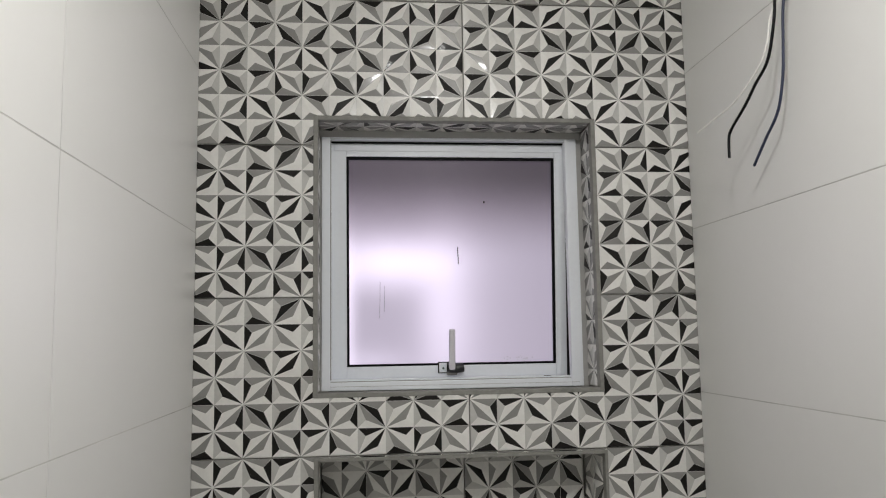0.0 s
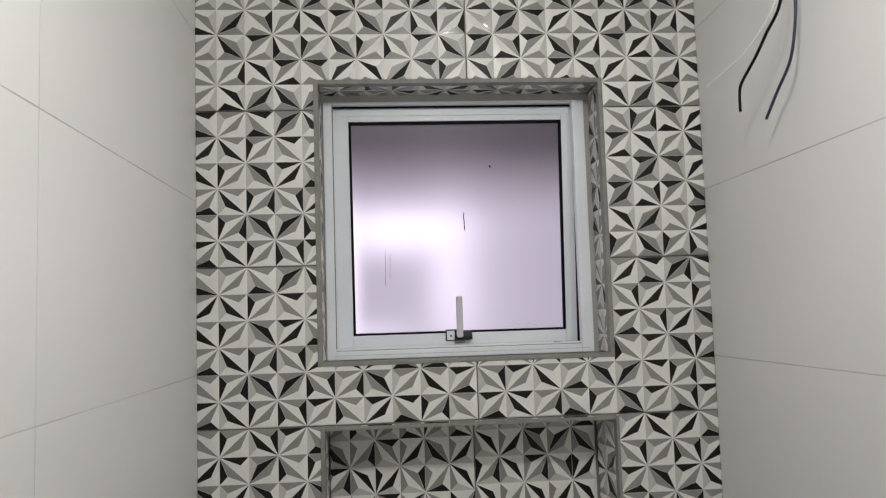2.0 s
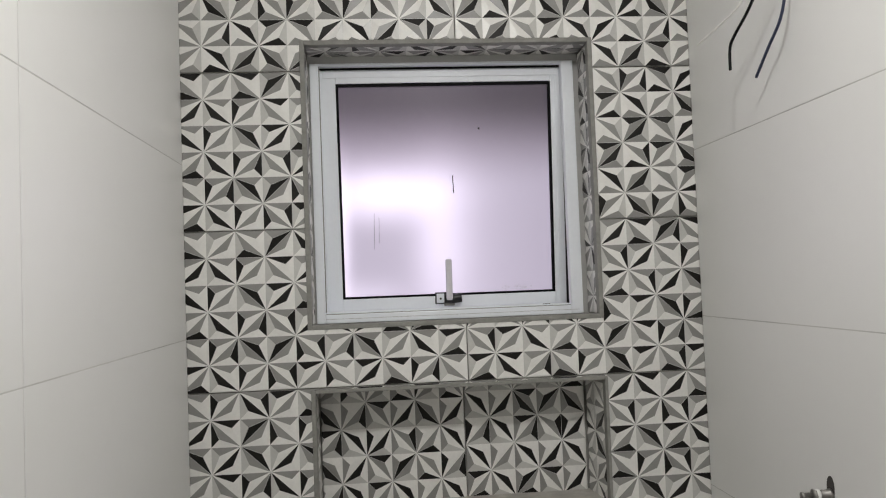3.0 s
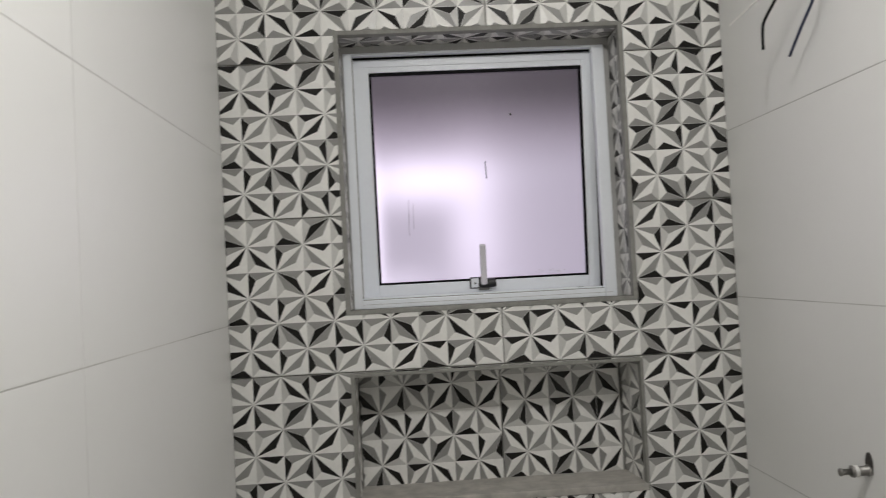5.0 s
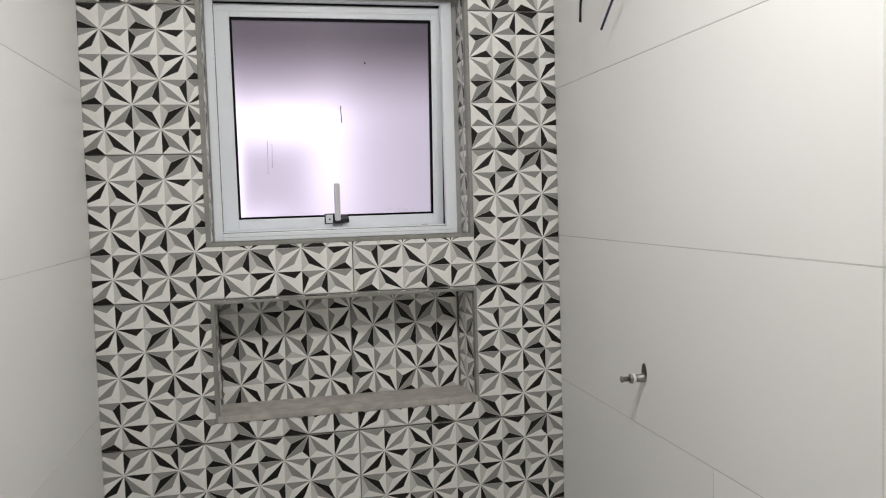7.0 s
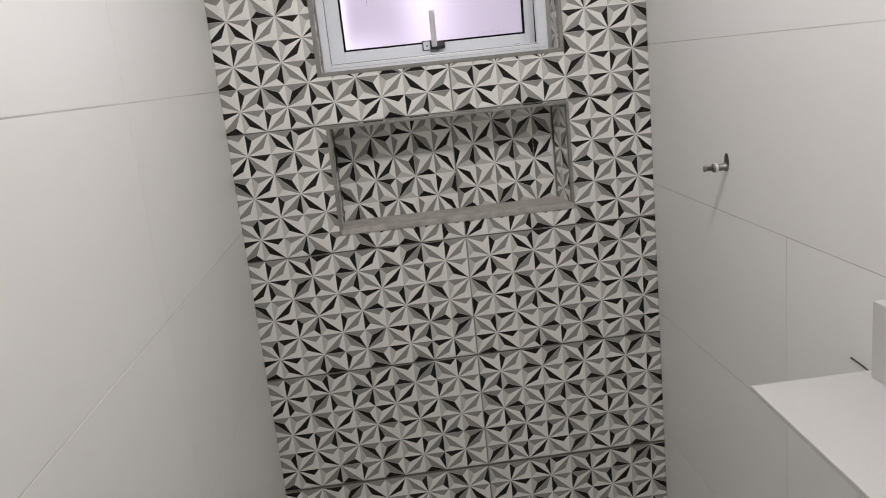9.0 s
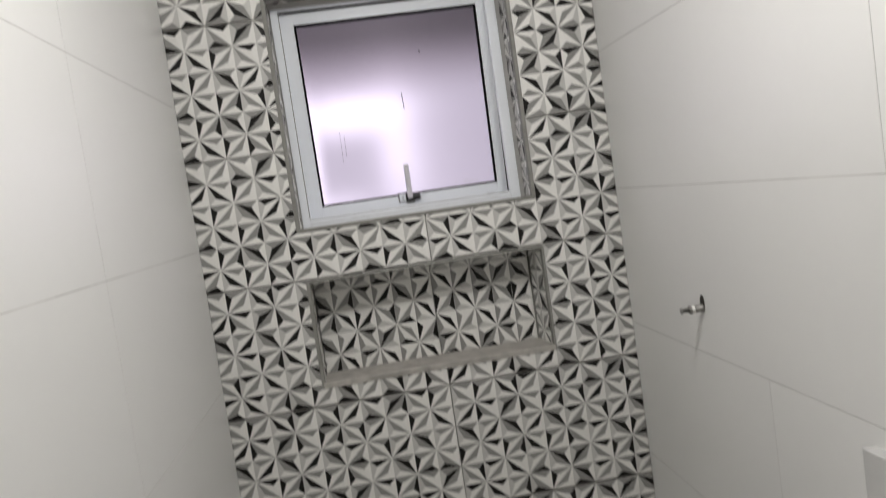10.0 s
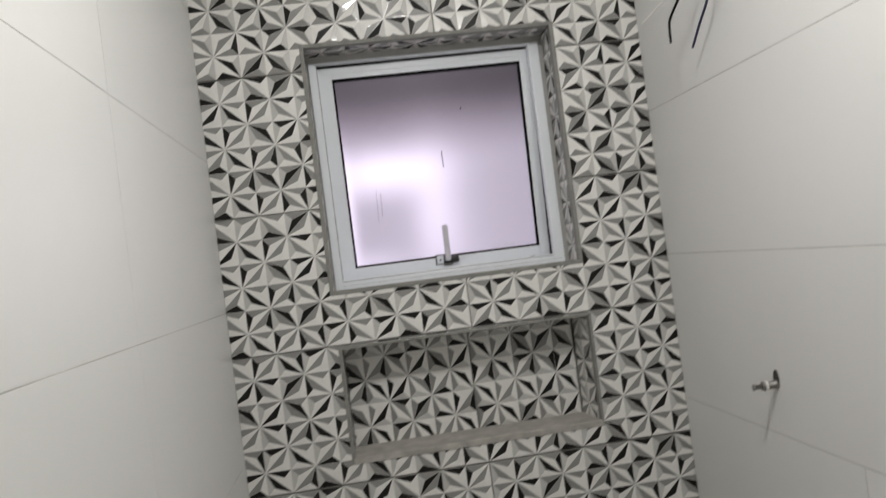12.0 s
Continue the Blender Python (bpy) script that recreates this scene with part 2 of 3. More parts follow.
def relief(text, cw, ch, up=1, even=0, light=(-0.3, 0.95), height=0.0018, gap=0.0010, cuts=(), keep=None, origin=(0.0, 0.0), ridge=0.0004):
    """A relief tile in the x-z plane with its face towards -y: each cell is two low three-sided pyramids.
    cuts: rectangles (x0, x1, z0, z1) taken out; keep: the rectangle that stays, in place with origin."""
    rows = rows_of(text)
    nr, nc = len(rows), len(rows[0])
    ox, oz = origin
    w, h = nc * cw - 2 * gap, nr * ch - 2 * gap
    sx, sz = w / nc, h / nr
    bm = bmesh.new()
    grid = {}

    def vert(i, j):
        if (i, j) not in grid:
            grid[i, j] = bm.verts.new((ox + gap + i * sx, 0.0, oz + gap + j * sz))
        return grid[i, j]

    lx, lz = light[0] * up, light[1] * up      # the light drawn into the print: facets turned to it are printed paler
    for r in range(nr):
        j = nr - 1 - r
        for i in range(nc):
            code = rows[r][i]
            bl, br, tl, tr = vert(i, j), vert(i + 1, j), vert(i, j + 1), vert(i + 1, j + 1)
            if (i + j + even) % 2 == 0:
                tris = ((tl, bl, tr), (br, tr, bl))
            else:
                tris = ((tr, br, tl), (bl, tl, br))
            for (corner, side, level), c in zip(tris, code):
                # corner: right angle; side shares the upright edge; level shares the level edge
                a, b, d = corner.co, side.co, level.co
                la, lb, lc = (b - d).length, (a - d).length, (a - b).length
                inc = (a * la + b * lb + d * lc) / (la + lb + lc)
                apex = bm.verts.new((inc.x, -height, inc.z))
                for name, p, q in (("h", corner, level), ("v", corner, side), ("d", side, level)):
                    mid = (p.co + q.co) / 2 - Vector((inc.x, 0, inc.z))
                    e = (q.co - p.co).normalized()
                    n = Vector((-e.z, 0, e.x))
                    if n.dot(mid) < 0:
                        n = -n
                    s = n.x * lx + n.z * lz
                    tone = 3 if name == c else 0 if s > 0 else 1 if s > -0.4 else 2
                    outer = (p, q, apex)
                    faces = [(outer, tone)]
                    if tone > 1 and ridge:      # the print stops short of the ridges, which stay pale
                        a, b, d = (v.co.copy() for v in outer)
                        la, lb, lc = (b - d).length, (a - d).length, (a - b).length
                        mid_in = (a * la + b * lb + d * lc) / (la + lb + lc)
                        r_in = (b - a).cross(d - a).length / (la + lb + lc)
                        inner = [bm.verts.new(v.co.lerp(mid_in, ridge / r_in)) for v in outer]
                        faces = [(inner, tone)] + [((outer[k], outer[(k + 1) % 3], inner[(k + 1) % 3], inner[k]), 1) for k in range(3)]
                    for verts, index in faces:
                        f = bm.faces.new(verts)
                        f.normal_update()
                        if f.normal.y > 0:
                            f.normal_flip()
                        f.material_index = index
    # cut to size
    def slit(co, no):
        bmesh.ops.bisect_plane(bm, geom=bm.verts[:] + bm.edges[:] + bm.faces[:], dist=1e-5, plane_co=co, plane_no=no)

    def drop(test):
        gone = [f for f in bm.faces if test(f.calc_center_median())]
        bmesh.ops.delete(bm, geom=gone, context="FACES")

    for x0, x1, z0, z1 in list(cuts) + ([keep] if keep else []):
        if x1 < ox or x0 > ox + nc * cw or z1 < oz or z0 > oz + nr * ch:
            continue
        for x in (x0, x1):
            slit((x, 0, 0), (1, 0, 0))
        for z in (z0, z1):
            slit((0, 0, z), (0, 0, 1))
    for x0, x1, z0, z1 in cuts:
        drop(lambda c: x0 < c.x < x1 and z0 < c.z < z1)
    if keep:
        drop(lambda c: not (keep[0] < c.x < keep[1] and keep[2] < c.z < keep[3]))
    # the tile's own thickness
    rim = [e for e in bm.edges if len(e.link_faces) == 1]
    ex = bmesh.ops.extrude_edge_only(bm, edges=rim)["geom"]
    for v in ex:
        if isinstance(v, bmesh.types.BMVert):
            v.co.y = 0.0075
    for f in ex:
        if isinstance(f, bmesh.types.BMFace):
            f.material_index = 4
    return bm


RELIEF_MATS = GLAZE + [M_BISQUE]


# ---- the setting ----
def solid(name, bm, material, label, category):
    return tagged(new(name, mesh_of(name, bm, material)), label, category, kind="structure")


solid("floor", boxes((XL - 0.15, XR + 0.15, YB - 0.15, 0.25, -0.1, 0.0)), M_FLOOR, "plain pale porcelain bathroom floor", "floor")
solid("ceiling", boxes((XL - 0.15, XR + 0.15, YB - 0.15, 0.25, ZC, ZC + 0.1)), M_PAINT, "plain white painted ceiling", "ceiling")
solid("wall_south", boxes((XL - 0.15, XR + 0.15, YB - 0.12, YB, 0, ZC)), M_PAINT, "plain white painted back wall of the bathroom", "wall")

z0, z1, m0, m1 = WIN_IN[2], WIN_IN[3], NIC_IN[2], NIC_IN[3]
YS, YE = 0.0075, 0.22
WL, WR = -0.3325, 0.303
wall_north = solid("wall_north", boxes(
    (XL - 0.15, WL, YS, YE, 0, ZC), (WR, XR + 0.15, YS, YE, 0, ZC),
    (WL, WR, YS, YE, z1 + 0.004, ZC), (WL, WR, YS, YE, m1 + 0.004, z0 - 0.004),
    (WL, WR, YS, YE, 0, m0 - 0.012), (WL, WR, NIC_D + 0.008, YE, m0 - 0.012, m1 + 0.004)),
    M_GROUT, "accent wall of black, grey and white faceted relief tiles", "wall")
wall_west = solid("wall_west", boxes((XL - 0.15, XL - 0.0006, YB, YS, 0, ZC)), M_JOINT_PALE, "glossy off-white porcelain tiled side wall", "wall")
wall_east = solid("wall_east", boxes((XR + 0.0006, XR + 0.15, YB, YS, 0, ZC)), M_JOINT, "glossy off-white porcelain tiled side wall with wires and a pipe stub", "wall")

# edge trims round the window and niche
def ring(name, outer, inner, y0, y1, material, parent):
    a0, a1, b0, b1 = outer
    c0, c1, d0, d1 = inner
    for r in ((a0, c0, b0, b1), (c1, a1, b0, b1), (c0, c1, d1, b1), (c0, c1, b0, d0)):
        part(name, boxes((r[0], r[1], y0, y1, r[2], r[3]), bevel=0.0015), material, parent)


ring("edge_trim", WIN, WIN_IN, -0.0025, 0.02, M_TRIM, wall_north)
ring("edge_trim", NIC, NIC_IN, -0.0025, 0.02, M_TRIM, wall_north)

# ---- the window ----
window = tagged(new("window_1"), "small white aluminium awning window with frosted glass, slightly ajar", "window", kind="structure")
fx0, fx1, fz0, fz1 = -0.3225, 0.2805, 1.478, 2.062
FW, FR = 0.0195, 0.0275
for r in ((fx0, fx0 + FW, fz0, fz1, 0.108), (fx1 - FR, fx1, fz0, fz1, 0.108), (fx0 + FW, fx1 - FR, fz1 - 0.0058, fz1, 0.105), (fx0 + FW, fx1 - FR, fz0, fz0 + 0.019, 0.15)):
    part("window_frame", boxes((r[0], r[1], 0.085, r[4], r[2], r[3]), bevel=0.002), M_ALU, window)
# the frame's outer channel, blackened on the right for the open sash's gap shade
part("frame_channel", boxes((fx0 + 0.002, fx0 + 0.022, 0.1082, 0.19, fz0, fz1 - 0.001)), M_ALU, window)
part("frame_channel", boxes((0.2625, fx1 - 0.001, 0.1082, 0.19, fz0, fz1 - 0.001)), M_GASKET, window, "frame channel blackened for the shade in the gap beside the open sash")
part("frame_step", boxes((fx0 + FW, fx1 - FR, 0.095, 0.14, fz0 + 0.0192, fz0 + 0.0235)), M_ALU, window)
part("mortar_fill", boxes((fx0 - 0.012, fx1 + 0.012, 0.092, 0.16, fz1, WIN_IN[3] + 0.02)), M_MORTAR, window, "rough grey mortar fill above the frame")
part("mortar_fill", boxes((fx0 - 0.03, fx0 - 0.0005, 0.092, 0.16, fz0, fz1)), M_MORTAR, window)
part("mortar_fill", boxes((fx1 + 0.0005, fx1 + 0.035, 0.094, 0.16, fz0, fz1)), M_MORTAR, window)
part("mortar_fill", boxes((fx0 - 0.012, fx1 + 0.012, 0.092, 0.16, fz0 - 0.02, fz0 - 0.0005)), M_MORTAR, window)

# the sash hangs from its head and stands a little open at the foot
sash = part("sash", bmesh.new(), M_ALU, window)
sx0, sx1, sz0, sz1 = -0.3045, 0.2590, 1.499, 2.0530
gx0, gx1, gz0, gz1 = -0.2665, 0.2325, 1.5270, 2.0220
bm = boxes((sx0, gx0, 0.0, 0.03, sz0, sz1), (gx1, sx1, 0.0, 0.03, sz0, sz1), (gx0, gx1, 0.0, 0.03, gz1, sz1), (gx0, gx1, 0.0, 0.03, sz0, gz0), bevel=0.002)
box(bm, sx0 + 0.010, gx1 + 0.018, -0.0022, 0.0, gz1 + 0.013, sz1 - 0.003, 0.0008)
box(bm, gx1 + 0.010, gx1 + 0.018, -0.0022, 0.0, sz0 + 0.003, gz1 + 0.013, 0.0008)
bm.to_mesh(sash.data)
bm.free()
sash.matrix_world = Matrix.Translation((0, 0.110, sz1)) @ Matrix.Rotation(radians(4.4), 4, "X") @ Matrix.Translation((0, 0, -sz1))
G = 0.0055
for r in ((gx0, gx0 + G, gz0, gz1), (gx1 - G, gx1, gz0, gz1), (gx0 + G, gx1 - G, gz1 - G - 0.001, gz1), (gx0 + G, gx1 - G, gz0, gz0 + G - 0.001)):
    part("gasket", boxes((r[0], r[1], 0.003, 0.014, r[2], r[3])), M_GASKET, sash)
pane = part("pane", boxes((gx0 + 0.001, gx1 - 0.001, 0.0105, 0.0135, gz0 + 0.001, gz1 - 0.001)), M_GLASS, sash, "frosted translucent glass pane")
pane.visible_shadow = False
streak = tube([(-0.0015, 0.0095, 1.766), (-0.0022, 0.0095, 1.785), (-0.0030, 0.0095, 1.801), (-0.0020, 0.0095, 1.808)], 0.0011, 6)
part("paint_streak", streak, M_HOLE, sash, "thin dark scratch on the glass")
part("paint_streak", boxes((0.060, 0.0635, 0.009, 0.0104, 1.913, 1.918)), M_HOLE, sash)
# dark strips laid in for the shade in the gaps round the sash
part("frame_seal", boxes((fx0 + FW, fx1 - FR, 0.0940, 0.0952, fz0 + 0.0192, fz0 + 0.0206)), M_TRIM, window)
part("frame_seal", boxes((fx0 + FW, fx0 + FW + 0.0014, 0.0950, 0.1085, fz0 + 0.0235, fz1 - 0.0058)), M_TRIM, window)
part("frame_seal", boxes((fx0 + FW + 0.003, fx1 - FR - 0.003, 0.1035, 0.1095, 2.0526, 2.0552)), M_GASKET, window)
part("frame_groove", boxes((fx0 + 0.02, fx1 - 0.01, 0.0844, 0.0852, fz0 + 0.009, fz0 + 0.0098)), M_MORTAR, window)
part("frame_seal", boxes((fx0 + FW, fx1 - FR, 0.1055, 0.112, sz1 + 0.0004, fz1 - 0.0059)), M_GASKET, window)
M_DUST = mat("dried_plaster_dust", (0.86, 0.85, 0.86), 0.8)
for px, pz, dz in ((-0.190, 1.640, 0.085), (-0.179, 1.655, 0.060)):
    part("water_streak", tube([(px, 0.0103, pz), (px + 0.001, 0.0103, pz + dz * 0.55), (px + 0.0015, 0.0103, pz + dz)], 0.0004, 5), M_TRIM, sash)
rng = random.Random(4)
for cx, cz, wx, wz, count in ((0.138, 1.541, 0.040, 0.006, 22),):
    bm = bmesh.new()
    for k in range(count):
        x, z, r = rng.gauss(cx, wx / 2), max(1.535, rng.gauss(cz, wz / 2)), rng.uniform(0.0008, 0.0026)
        ring_v = [bm.verts.new((x + r * rng.uniform(0.6, 1.3) * math.cos(a * 0.9), 0.0103, z + 0.7 * r * rng.uniform(0.6, 1.3) * math.sin(a * 0.9))) for a in range(7)]
        bm.faces.new(ring_v)
    part("dust_patch", bm, M_DUST, sash, "pale dried plaster flecks on the glass")
part("scuff_mark", boxes((0.190, 0.206, 0.0965, 0.101, fz0 + 0.0236, fz0 + 0.0246)), M_HOLE, window)
# latch
part("latch_plate", boxes((-0.0465, -0.0285, -0.0052, -0.002, 1.5152, 1.5368), bevel=0.001), M_ALU, sash, "white latch plate with a screw hole")
part("screw_hole", tube([(-0.037, -0.0058, 1.525), (-0.037, -0.003, 1.525)], 0.0025, 8), M_BLACK, sash)
part("latch_body", boxes((-0.0495, -0.008, -0.003, 0.004, 1.5125, 1.5395), bevel=0.002), M_BLACK, sash, "black plastic latch body")
bm = tube([(-0.026, -0.006, 1.525), (-0.002, -0.008, 1.525), (0.010, -0.007, 1.5265)], 0.011, 12)
part("latch_pivot", bm, M_BLACK, sash, "black plastic latch pivot")
part("latch_handle", boxes((-0.0245, -0.0095, -0.022, -0.012, 1.522, 1.618), bevel=0.0045), M_PLASTIC, sash, "milky translucent latch handle standing upright")
part("latch_tongue", boxes((-0.029, -0.004, -0.006, 0.0, 1.508, 1.515), bevel=0.002), M_STEEL, sash)
for ob in sash.children:
    if ob.name.split("_")[0] in ("latch", "screw"):
        ob.location = (-0.004, 0, -0.004)

# glowing panel added to stand for the light outside the frosted pane
solid("backdrop", boxes((-0.33, 0.262, 0.20, 0.205, 1.46, 2.10)), M_OUT, "glowing lavender panel added behind the frosted window", "backdrop")

# ---- the niche ----
part("niche_shelf", boxes((NIC_IN[0] - 0.004, NIC_IN[1] + 0.004, -0.003, NIC_D + 0.006, NIC_IN[2] - 0.01, NIC_IN[2] + 0.006), bevel=0.002), M_STONE, wall_north, "grey-brown stone slab forming the niche floor")

# ---- things on the side walls ----
def water_pipe():
    t = thing("water_pipe_stub", "steel pipe stub with white tape in the tiled wall", "pipe")
    t.location, t.scale = (XR, -0.463, 1.199), (0.86, 0.8, 0.8)
    hole = bmesh.new()
    bmesh.ops.create_circle(hole, cap_ends=True, segments=24, radius=1.0)
    bmesh.ops.transform(hole, matrix=Matrix.Rotation(radians(90), 4, "Y"), verts=hole.verts)
    bmesh.ops.scale(hole, vec=(1, 0.0125, 0.024), verts=hole.verts)
    r = bmesh.ops.extrude_face_region(hole, geom=hole.faces[:])
    bmesh.ops.translate(hole, vec=(-0.0016, 0, 0), verts=[v for v in r["geom"] if isinstance(v, bmesh.types.BMVert)])
    bmesh.ops.recalc_face_normals(hole, faces=hole.faces)
    h = part("wall_hole", hole, M_HOLE, t, "dark oval hole broken in the tile")
    h.location = (0.0, 0, 0.012)
    part("elbow", lathe_x([(0.0, 0.0115), (-0.006, 0.0115), (-0.008, 0.0095), (-0.024, 0.0095)]), M_STEEL, t)
    part("thread_tape", lathe_x([(-0.024, 0.0095), (-0.0245, 0.0118), (-0.031, 0.0122), (-0.0315, 0.0095)]), M_TAPE, t, "white thread seal tape")
    part("collar", lathe_x([(-0.0315, 0.0125), (-0.036, 0.0125), (-0.037, 0.007)], 6), M_STEEL, t)
    part("spout", lathe_x([(-0.037, 0.0062), (-0.053, 0.0062), (-0.054, 0.0078), (-0.058, 0.0078), (-0.0585, 0.004)]), M_STEEL, t)
    return t


water_pipe()


def wire(label, points, radius, material):
    return tagged(new("electric_wire", mesh_of("electric_wire", tube(points, radius, 8), material)), label, "wire", group="loose wires")


wire("stiff black insulated wire hanging from a conduit", [(XR - 0.002, -0.450, 2.200), (0.503, -0.477, 2.217), (0.482, -0.483, 2.176), (0.474, -0.487, 2.126), (0.47, -0.466, 2.063), (0.466, -0.426, 2.032), (0.463, -0.391, 2.004), (0.459, -0.342, 1.973), (0.457, -0.334, 1.955), (0.455, -0.336, 1.92)], 0.0027, M_WBLACK)
wire("blue insulated wire hanging from a conduit", [(XR - 0.002, -0.456, 2.194), (0.503, -0.480, 2.192), (0.497, -0.477, 2.147), (0.493, -0.477, 2.081), (0.492, -0.471, 2.029), (0.492, -0.449, 1.977), (0.492, -0.402, 1.939), (0.492, -0.356, 1.901)], 0.0026, M_WBLUE)
wire("thin white insulated wire curling away from the wall", [(XR - 0.002, -0.447, 2.192), (0.503, -0.453, 2.18), (0.488, -0.45, 2.147), (0.478, -0.452, 2.099), (0.468, -0.436, 2.059), (0.448, -0.383, 2.014), (0.434, -0.33, 1.997), (0.42, -0.282, 1.982)], 0.0017, M_WWHITE)
conduit = thing("conduit_end", "dark open conduit end in the tiled wall", "conduit")
conduit.location = (XR, -0.452, 2.196)
part("rim", lathe_x([(0.004, 0.0165), (-0.003, 0.0165), (-0.003, 0.0135), (0.004, 0.0135)], 20), M_BLACK, conduit)
part("cavity", lathe_x([(0.003, 0.0134), (-0.001, 0.0134)], 20), M_HOLE, conduit)

# ---- stone counter ----
counter = thing("vanity_counter", "white polished stone counter with an upstand, fixed to the side wall", "counter")
CT = 0.944
slab = boxes((0.326, XR + 0.004, -1.95, -0.974, CT - 0.008, CT), bevel=0.0015)
for v in slab.verts:      # the front edge runs a little out of square
    if v.co.x < 0.4:
        v.co.x += 0.042 * (v.co.y + 0.974)
part("slab", slab, M_COUNTER, counter)
part("upstand", boxes((0.503, XR + 0.004, -1.95, -0.998, CT, CT + 0.121), bevel=0.0015), M_COUNTER, counter)
part("sealant_line", tube([(XR - 0.001, -0.915, 0.941), (XR - 0.001, -0.945, 0.939), (XR - 0.001, -0.975, 0.935)], 0.0015, 6), M_HOLE, counter, "thin dark line on the wall at the counter's end")

# ---- tiles, last ----
def place(bm, m=None):
    ob = part("tile", bm, RELIEF_MATS, wall_north)
    if m is not None:
        ob.matrix_world = m
    return ob


A_TURNED = turned(PRINT_A)
A_FOOT = ".h" + A_TURNED[2:6] + ".h" + A_TURNED[8:]      # a tile of the same print, paler along its upper edge
KEEP = (XL + 0.0001, XR - 0.0001, 0.002, ZC - 0.002)
COURSES = [  # cells above the niche joint, print left, orientation, print right, orientation, cells the right tile starts at, settling
    (18, PRINT_B, 1, PRINT_A, 1, 0, 0.0),
    (12, PRINT_B, 1, PRINT_A, 1, 0, 0.0),
    (6, A_TURNED, -1, PRINT_A, 1, 5, 0.0),
    (0, A_FOOT, -1, PRINT_C, -1, 0, 0.0),
    (-6, PRINT_C, -1, PRINT_E, -1, 0, 0.0),
    (-12, PRINT_C, -1, PRINT_C, -1, 0, -0.001),
    (-18, PRINT_C, -1, PRINT_D, -1, 0, -0.003),
    (-24, A_TURNED, -1, PRINT_C, -1, 0, -0.009),
]
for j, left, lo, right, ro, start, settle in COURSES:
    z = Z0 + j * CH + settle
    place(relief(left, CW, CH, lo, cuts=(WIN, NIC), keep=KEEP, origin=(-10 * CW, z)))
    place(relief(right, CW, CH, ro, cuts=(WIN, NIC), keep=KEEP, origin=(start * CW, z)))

# niche back: the same tile turned a quarter
NW, NH = CH, 0.0606
nk = (NIC_IN[0] + 0.001, NIC_IN[1] + 0.001, NIC_IN[2], NIC_IN[3])
left_rows = "\n".join(" ".join(r[:6]) for r in rows_of(PRINT_NICHE))
right_rows = "\n".join(" ".join(r[6:]) for r in rows_of(PRINT_NICHE))
zb = 1.183 - 2 * NH
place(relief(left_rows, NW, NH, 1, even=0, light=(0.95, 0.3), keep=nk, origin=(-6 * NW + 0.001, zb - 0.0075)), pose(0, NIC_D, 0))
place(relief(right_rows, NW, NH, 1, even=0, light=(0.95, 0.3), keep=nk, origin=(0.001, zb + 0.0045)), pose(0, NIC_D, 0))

# reveals: strips of the same tile on the sides and heads of the two openings
def reveal(x, y0, y1, z0, z1, face, text, up, skew=0.0):
    """An upright strip at x between depths y0, y1 facing face = +1 (towards +x) or -1."""
    bm = relief(text, CW, CH, up, keep=(0.004, y1 - y0, 0.0, z1 - z0), origin=(-0.013, -0.02), height=0.0025)
    turn = Matrix.Rotation(radians(skew - 90 if face < 0 else 90), 4, "Z")
    m = Matrix.Translation((x, y1 if face < 0 else y0, z0)) @ turn
    return place(bm, m)


def head(x0, x1, y0, y1, z, text):
    bm = relief(text, CW, CH, 1, keep=(0.0, x1 - x0, 0.0, y1 - y0 - 0.003), origin=(-0.02, -0.02), height=0.0025)
    m = Matrix.Translation((x0, y0 + 0.003, z)) @ Matrix(((1, 0, 0, 0), (0, 0, 1, 0), (0, 1, 0, 0), (0, 0, 0, 1)))
    return place(bm, m)


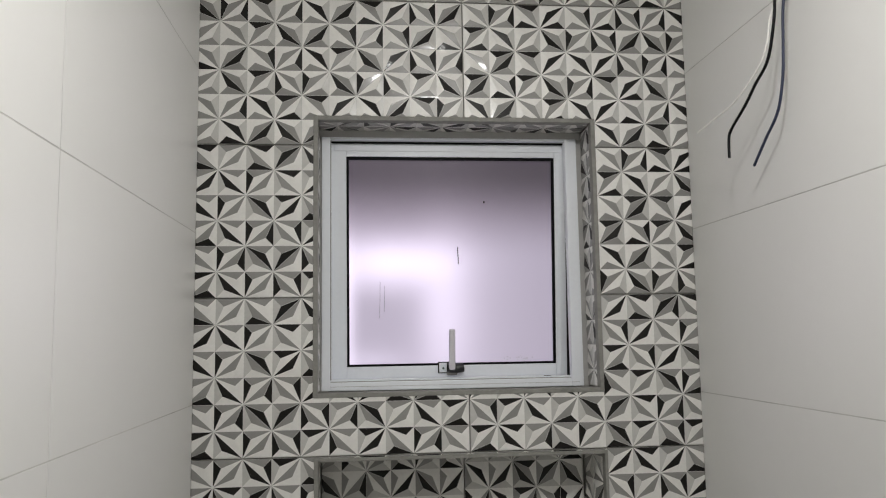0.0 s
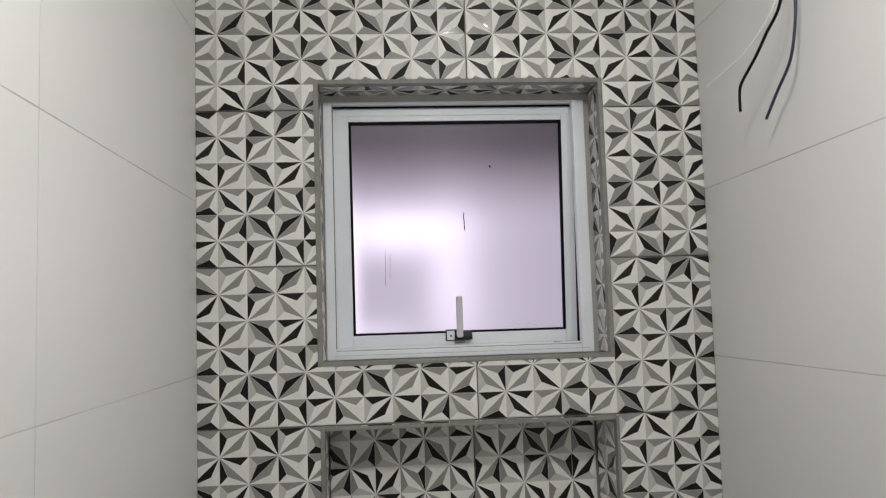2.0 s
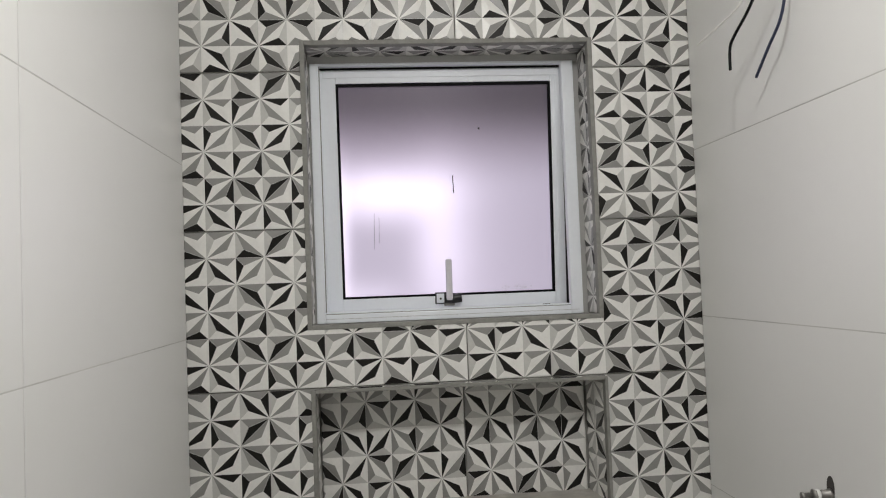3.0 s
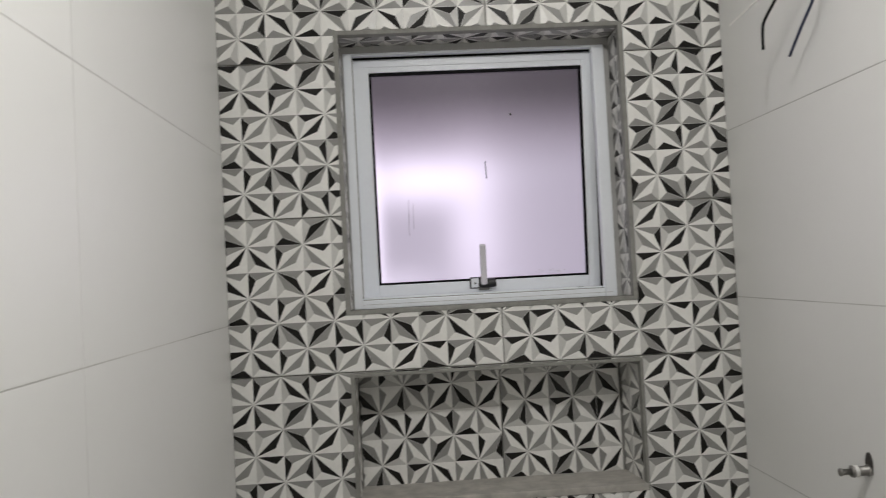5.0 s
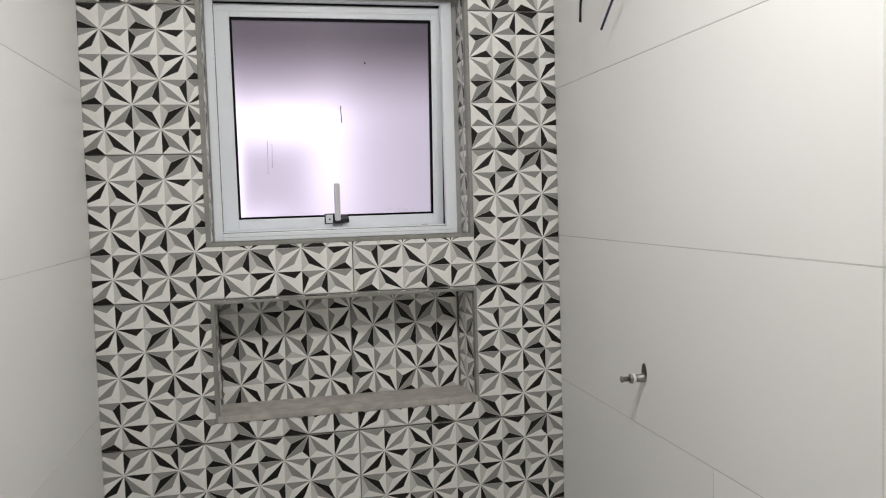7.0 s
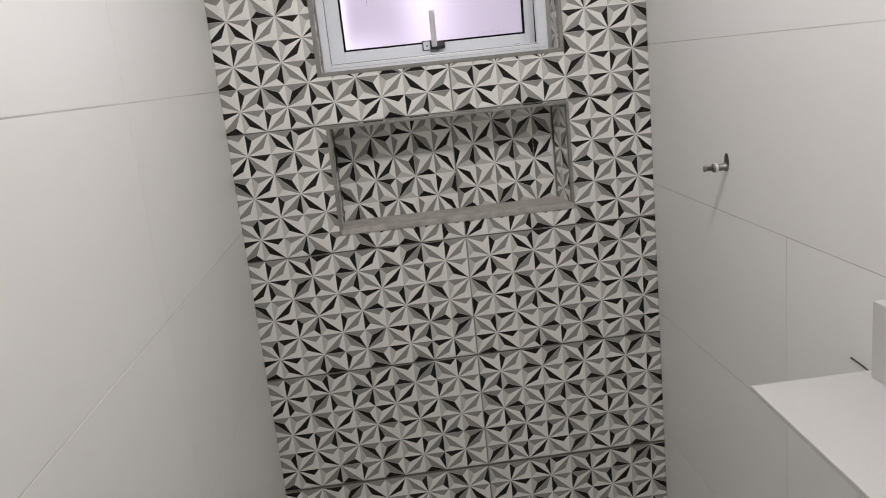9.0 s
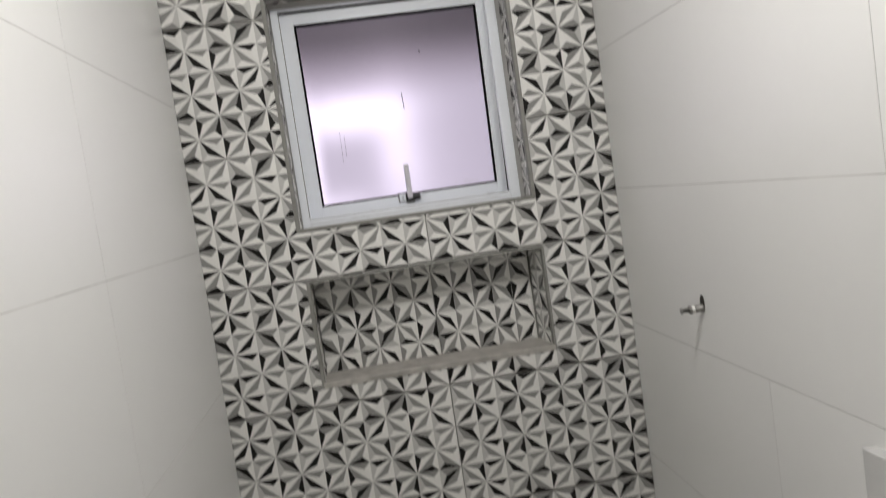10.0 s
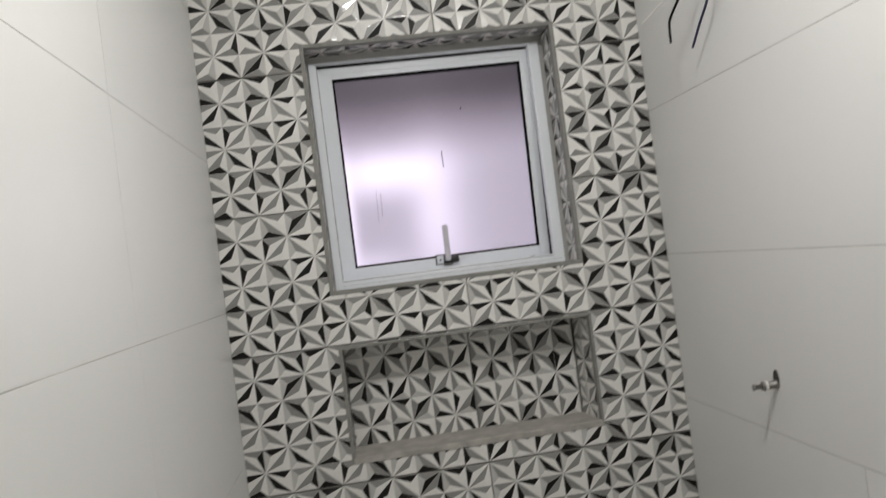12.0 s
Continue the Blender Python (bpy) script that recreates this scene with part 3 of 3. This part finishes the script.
two = A_TURNED.split("\n") + PRINT_B.split("\n")
tall = "\n".join(two)
wide = "\n".join(a + " " + b for a, b in zip(PRINT_A.split("\n"), PRINT_C.split("\n")))
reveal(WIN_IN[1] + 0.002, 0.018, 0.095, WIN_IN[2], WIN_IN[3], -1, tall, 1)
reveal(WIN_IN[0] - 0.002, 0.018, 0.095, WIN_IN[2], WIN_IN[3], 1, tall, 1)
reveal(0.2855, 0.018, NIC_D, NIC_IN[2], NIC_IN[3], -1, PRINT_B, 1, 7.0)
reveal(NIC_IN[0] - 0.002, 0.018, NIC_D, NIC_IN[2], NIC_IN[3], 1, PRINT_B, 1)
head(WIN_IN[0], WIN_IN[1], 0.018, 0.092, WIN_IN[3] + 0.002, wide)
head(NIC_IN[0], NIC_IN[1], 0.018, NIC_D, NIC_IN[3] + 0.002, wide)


def porcelain(name, parent, xin, xout, joints_z, bond):
    """Large plain wall tiles between the joint lines; bond(z) gives a course's upright joints."""
    g = 0.0010
    meshes = {}
    for a, b in zip(joints_z, joints_z[1:]):
        joints_y = bond(a)
        for c, d in zip(joints_y, joints_y[1:]):
            key = (round(b - a, 4), round(d - c, 4))
            if key not in meshes:
                meshes[key] = mesh_of(name, boxes((min(xin, xout) - xin, max(xin, xout) - xin, g, d - c - g, g, b - a - g)), M_PORC)
            ob = new(name, meshes[key])
            ob.parent = parent
            ob.location = (xin, c, a)


LEFT_Z = [0.0] + [1.4615 + 0.3650 * k for k in range(-3, 4)]
RIGHT_Z = [0.0] + [1.4650 + 0.3670 * k for k in range(-3, 4)]
LEFT_Z = [z for z in LEFT_Z if z < ZC] + [ZC]
RIGHT_Z = [z for z in RIGHT_Z if z < ZC] + [ZC]
porcelain("tile", wall_west, XL, XL - 0.0016, LEFT_Z, lambda z: [YB, -2.253, -1.503, -0.753, 0.0])
porcelain("tile", wall_east, XR, XR + 0.0016, RIGHT_Z, lambda z: [YB, -2.209, -1.459, -0.709, 0.0] if z < 1.0 else [YB, -2.584, -1.834, -1.084, 0.0])
